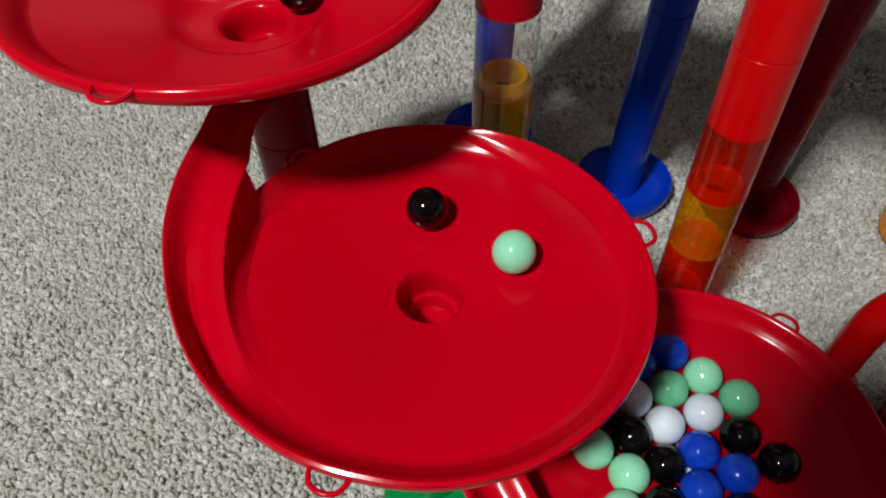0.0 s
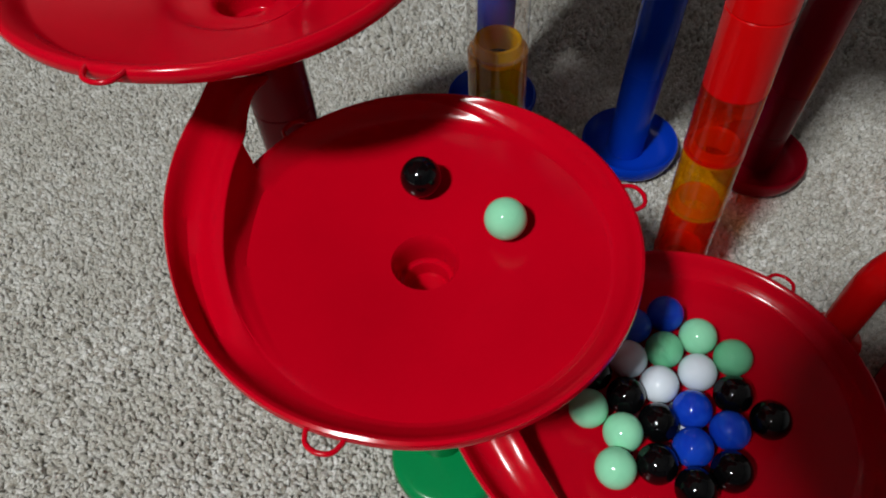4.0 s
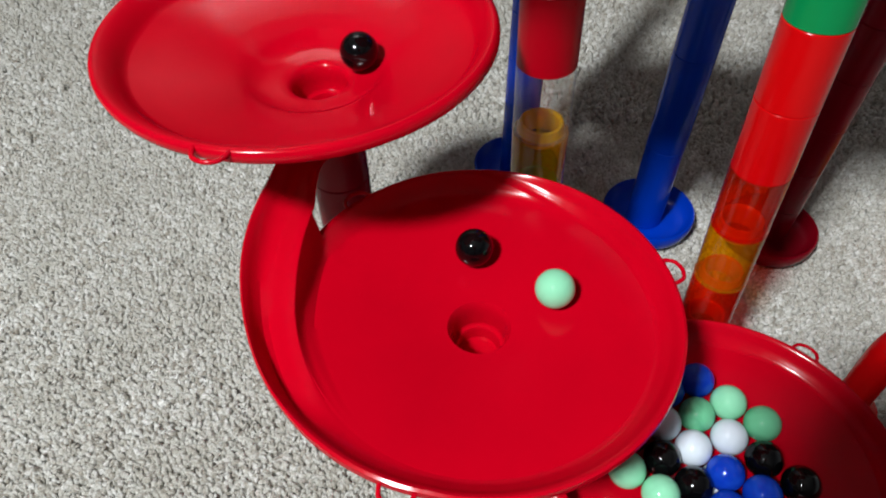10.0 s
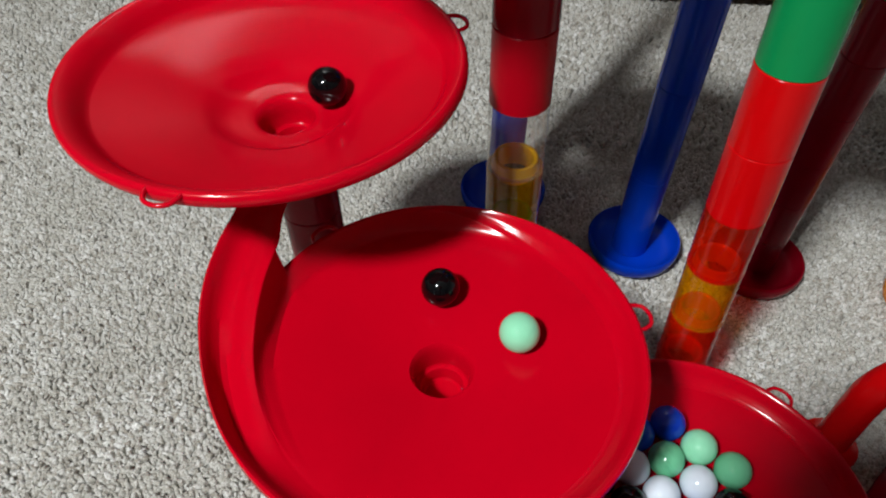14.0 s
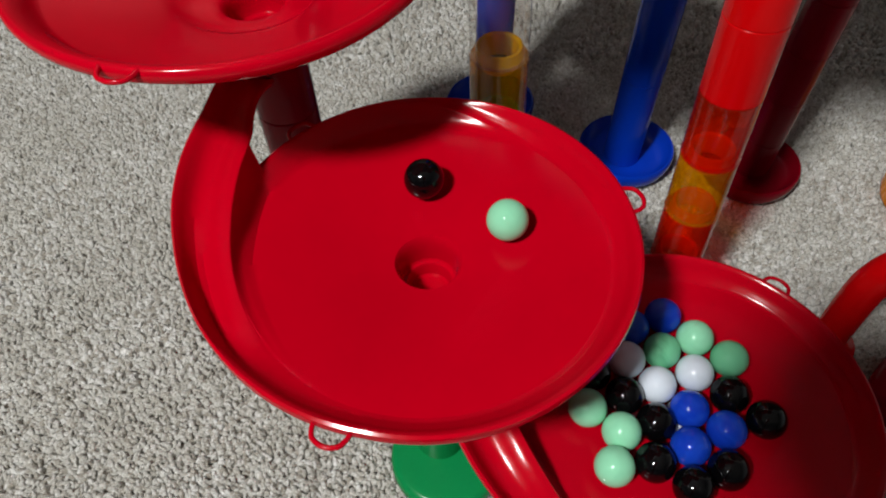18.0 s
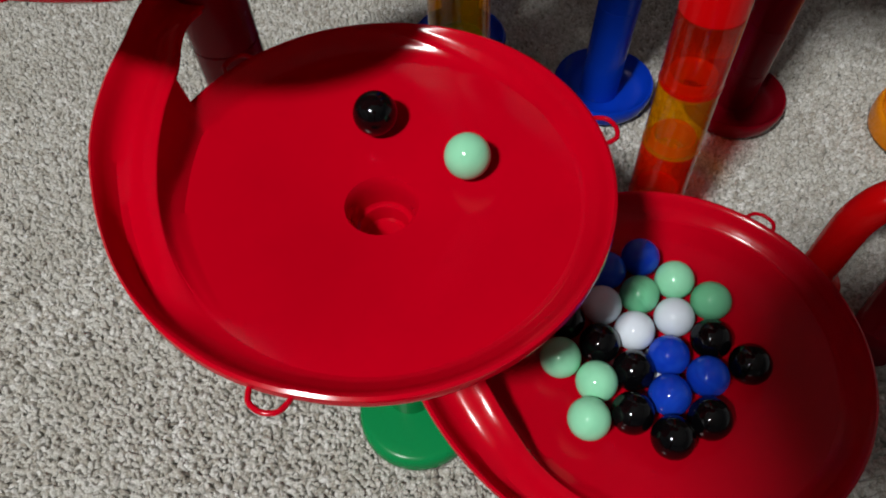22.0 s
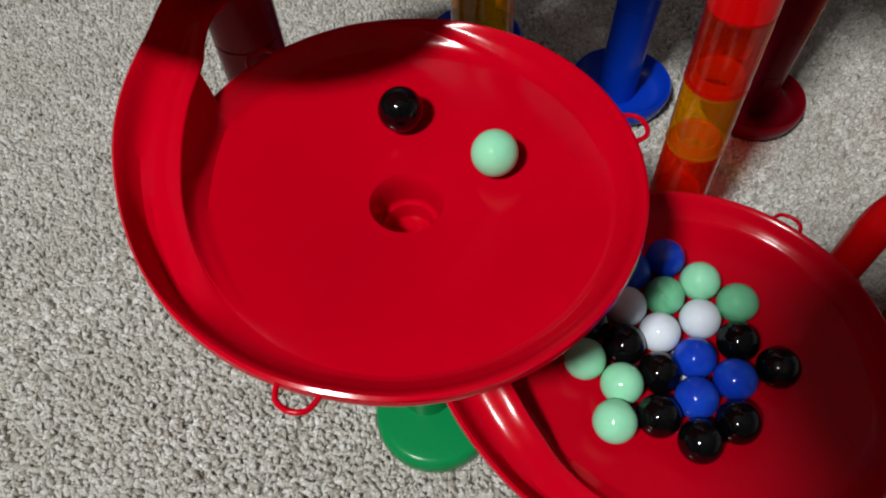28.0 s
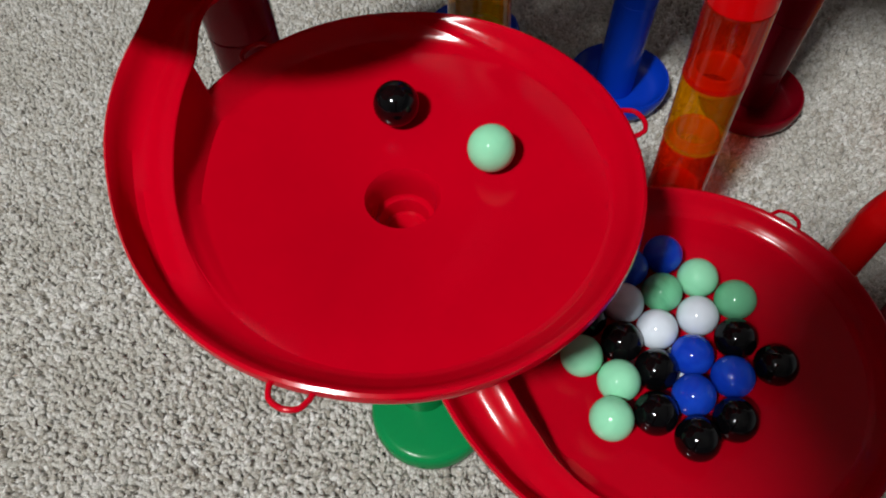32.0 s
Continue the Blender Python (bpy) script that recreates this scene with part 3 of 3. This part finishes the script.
tube("red plastic tube under the funnel dish", -0.0620, 0.0849, SHADED_RED, [(SHADED_RED, 0.029)] + [SHADED_RED] * 4 + [(SHADED_RED, 0.037)], first=0.001, lean=(-0.3, -0.1))
tube("green footed tube under the shallow red dish", MIDDLE[0], MIDDLE[1], GREEN, [GREEN] + [SHADED_RED] * 2 + [(SHADED_RED, 0.033)], dome=True, shift=(0.0038, -0.0084))
tube("short red tube under the dish of marbles", LOWER[0], LOWER[1], SHADED_RED, [SHADED_RED] + [(SHADED_RED, 0.036)])
tube("stack of yellow, clear and red tubes", 0.0340, 0.1070, SHADED_RED, [SHADED_RED] * 3 + [GREEN, YELLOW_CLEAR, CLEAR, SATIN_RED, SHADED_RED, SHADED_RED, (SHADED_RED, 0.010)], first=0.0035, lean=(-0.6, -0.1))
tube("stack of orange, yellow, red and green tubes", 0.1343, 0.0802, SHADED_RED, [SHADED_RED, ORANGE_CLEAR, ORANGE_CLEAR, YELLOW_CLEAR, ORANGE_CLEAR, SCARLET, SCARLET, GREEN, RED, RED, (RED, 0.027)], first=0.0005, lean=(-0.9, 1.25))
# added only to carry the unseen shade-casting dish
tube("added unseen tube under the shade-casting dish", 0.0085, -0.2300, SHADED_RED, [SHADED_RED] * 11 + [(SHADED_RED, 0.019)])
tube("tall dark blue plastic tube on a saucer foot", 0.1335, 0.2290, BLUE, [(BLUE, 0.074)] * 6, shift=(0.003, 0.001), lean=(1.4, -0.6))
tube("red tube, shade in its colour, with a green upper piece", 0.2246, 0.2142, SHADED_RED, [(SHADED_RED, 0.0290)] + [SHADED_RED] * 5 + [GREEN] * 2 + [SHADED_RED] * 2, first=0.0125, lean=(1.3, -1.7))
tube("tall blue plastic tube on a round blue foot", 0.0358, 0.2825, BLUE, [BLUE] * 9 + [RED], lean=(0.9, -0.8))

# ---- things on the carpet at the side ----
bend = thing("bent_pipe", "red plastic elbow pipe standing up from the carpet", "toy pipe", (0.2370, 0.0690, 0))
part("pipe", sweep("pipe", smooth_path([(0, 0, 0.0), (0, 0, 0.026), (0.0002, 0.0001, 0.052), (0.0022, 0.0004, 0.0655), (0.0085, 0.0010, 0.0765), (0.0195, 0.0018, 0.0818), (0.033, 0.0025, 0.083), (0.056, 0.0040, 0.083), (0.078, 0.006, 0.081)], 8), 0.0100, SCARLET, 40), bend)
part("collar", sweep("collar", [(0.0365, 0.0027, 0.083), (0.0370, 0.0028, 0.083), (0.0460, 0.0033, 0.083), (0.0465, 0.0033, 0.083)], [0.0100, 0.0110, 0.0110, 0.0100], SCARLET, 40), bend, "raised collar ring")
part("foot", lathe("foot", [(0.0, 0.0), (0.016, 0.0), (0.0175, 0.0012), (0.0175, 0.004), (0.0135, 0.0060), (0.0100, 0.010), (0.0, 0.010)], SCARLET, 40), bend)
lying = thing("bent_pipe", "red plastic pipe piece with its shade put into the colour", "toy pipe", (0.2480, 0.0190, 0))
part("pipe", sweep("pipe", smooth_path([(0.0, 0.0, 0.0125), (0.014, 0.015, 0.0125), (0.032, 0.032, 0.014), (0.055, 0.048, 0.016), (0.085, 0.056, 0.016)], 8), 0.0125, SHADED_RED, 36), lying)
cup = thing("round_foot", "orange plastic round foot lying on the carpet", "toy base", (0.3475, 0.1860, 0.0))
part("bowl", lathe("bowl", [(0.0, 0.0), (0.0300, 0.0), (0.0330, 0.0016), (0.0342, 0.0060), (0.0342, 0.0150), (0.0336, 0.0182), (0.0325, 0.0192), (0.0312, 0.0190), (0.0302, 0.0178), (0.0296, 0.0140), (0.0280, 0.0095), (0.0240, 0.0066), (0.0160, 0.0058), (0.0, 0.0058)], ORANGE, 80), cup)
part("socket", lathe("socket", [(0.0130, 0.0058), (0.0128, 0.0140), (0.0120, 0.0148), (0.0110, 0.0146), (0.0106, 0.0058)], ORANGE, 48), cup)

# ---- the marbles ----
MARBLE_R = 0.008


def marble_mesh(mat):
    me = bpy.data.meshes.new("marble")
    bm = bmesh.new()
    bmesh.ops.create_uvsphere(bm, u_segments=40, v_segments=24, radius=MARBLE_R)
    bm.to_mesh(me)
    bm.free()
    me.materials.append(mat)
    me.polygons.foreach_set("use_smooth", [True] * len(me.polygons))
    return me


MARBLES = {c: marble_mesh(m) for c, m in GLASS.items()}
SAID = {"white": "opaque white glass marble", "green": "pale mint green glass marble", "jade": "darker jade green glass marble with swirls", "blue": "glossy royal blue glass marble", "black": "glossy black glass marble"}


def marble(colour, x, y, z, where):
    ob = new("marble", MARBLES[colour])
    ob.matrix_world = pose(x, y, z, 40 * x * 1000 % 360, 0, 900 * y % 360)
    return tagged(ob, SAID[colour] + where, "marble", "marbles")


HEAP = [
    ("white", 0.0990, -0.0170), ("white", 0.1157, -0.0115), ("white", 0.0871, -0.0064), ("jade", 0.1031, -0.0015), ("green", 0.1183, 0.0045),
    ("jade", 0.1311, -0.0056), ("blue", 0.1058, 0.0151), ("blue", 0.0910, 0.0091), ("blue", 0.1106, -0.0281), ("blue", 0.1235, -0.0375),
    ("blue", 0.1077, -0.0446), ("black", 0.1281, -0.0219), ("black", 0.1398, -0.0337), ("black", 0.1200, -0.0548), ("black", 0.1050, -0.0618),
    ("black", 0.0921, -0.0521), ("black", 0.0957, -0.0341), ("black", 0.0840, -0.0231), ("green", 0.0677, -0.0299), ("green", 0.0806, -0.0394),
    ("green", 0.0756, -0.0546), ("black", 0.0712, -0.0135),
]
for colour, x, y in HEAP:
    r = math.hypot(x - LOWER[0], y - LOWER[1])
    marble(colour, x, y, LOWER[2] + floor_drop(r) + MARBLE_R, " heaped in the red dish")
marble("white", LOWER[0] + 0.0010, LOWER[1] - 0.0004, LOWER[2] - 0.0172, " sunk in the mouth of the red dish")
for colour, x, y in (("black", 0.0010, 0.0330), ("green", 0.0330, 0.0120)):
    r = math.hypot(x - MIDDLE[0], y - MIDDLE[1])
    marble(colour, x, y, MIDDLE[2] + floor_drop(r) + MARBLE_R, " rolling in the shallow dish")
marble("black", -0.0475, 0.0880, UPPER[2] - 0.0262 + 0.0090, " rolling round the funnel")

# ---- carpet pile ----
rng = np.random.default_rng(4)


def pile_mesh(x0, x1, y0, y1, pitch, size, hole=None):
    """Tufts of cut pile, each a small leaning, tapered clump."""
    nx, ny = int((x1 - x0) / pitch), int((y1 - y0) / pitch)
    gx, gy = np.meshgrid(np.arange(nx), np.arange(ny))
    cx = x0 + (gx.ravel() + 0.5 * (gy.ravel() % 2) + rng.uniform(-0.45, 0.45, nx * ny)) * pitch
    cy = y0 + (gy.ravel() + rng.uniform(-0.45, 0.45, nx * ny)) * pitch
    if hole:
        keep = ~((cx > hole[0]) & (cx < hole[1]) & (cy > hole[2]) & (cy < hole[3]))
        cx, cy = cx[keep], cy[keep]
    n = len(cx)
    turn, lean, way = rng.uniform(0, 6.28, n), rng.uniform(0.0, 1.0, n) * size, rng.uniform(0, 6.28, n)
    wide, tall = size * rng.uniform(0.42, 0.76, n), size * rng.uniform(0.9, 1.35, n)
    long = wide * rng.uniform(1.4, 2.4, n)
    sides = 4
    levels = [(1.0, -0.4, 0.0), (1.25, 0.45, 0.45), (0.6, 1.0, 1.0)]
    verts = np.zeros((n, len(levels) * sides, 3))
    for i, (w, h, b) in enumerate(levels):
        for s in range(sides):
            a = 2 * math.pi * s / sides
            u, v = 0.5 * w * long * math.cos(a), 0.5 * w * wide * math.sin(a)
            verts[:, i * sides + s, 0] = cx + u * np.cos(turn) - v * np.sin(turn) + b * lean * np.cos(way)
            verts[:, i * sides + s, 1] = cy + u * np.sin(turn) + v * np.cos(turn) + b * lean * np.sin(way)
            verts[:, i * sides + s, 2] = -0.0060 + h * tall
    quads = [(i * sides + s, i * sides + (s + 1) % sides, (i + 1) * sides + (s + 1) % sides, (i + 1) * sides + s) for i in range(len(levels) - 1) for s in range(sides)]
    quads = np.array(quads)[None] + (np.arange(n) * len(levels) * sides)[:, None, None]
    top = (np.arange(2 * sides, 3 * sides))[None] + (np.arange(n) * len(levels) * sides)[:, None]
    loops = np.concatenate([quads.reshape(n, -1), top], 1).ravel()
    per = np.tile([4] * (2 * sides) + [sides], n)
    me = bpy.data.meshes.new("carpet_pile")
    me.vertices.add(verts.shape[0] * verts.shape[1])
    me.vertices.foreach_set("co", verts.ravel())
    me.loops.add(len(loops))
    me.loops.foreach_set("vertex_index", loops)
    me.polygons.add(len(per))
    me.polygons.foreach_set("loop_start", np.concatenate([[0], np.cumsum(per)[:-1]]))
    me.polygons.foreach_set("loop_total", per)
    me.polygons.foreach_set("use_smooth", np.ones(len(per), bool))
    me.update(calc_edges=True)
    me.validate()
    me.materials.append(PILE)
    return me


NEAR = (-0.40, 0.40, -0.14, 0.36)
tagged(new("carpet_pile", pile_mesh(*NEAR, 0.0023, 0.0038)), "short grey and beige flecked cut carpet pile", "carpet", kind="stuff")
tagged(new("carpet_pile", pile_mesh(-0.66, 0.66, -0.24, 0.645, 0.0034, 0.0050, NEAR)), "short grey and beige flecked cut carpet pile", "carpet", kind="stuff")
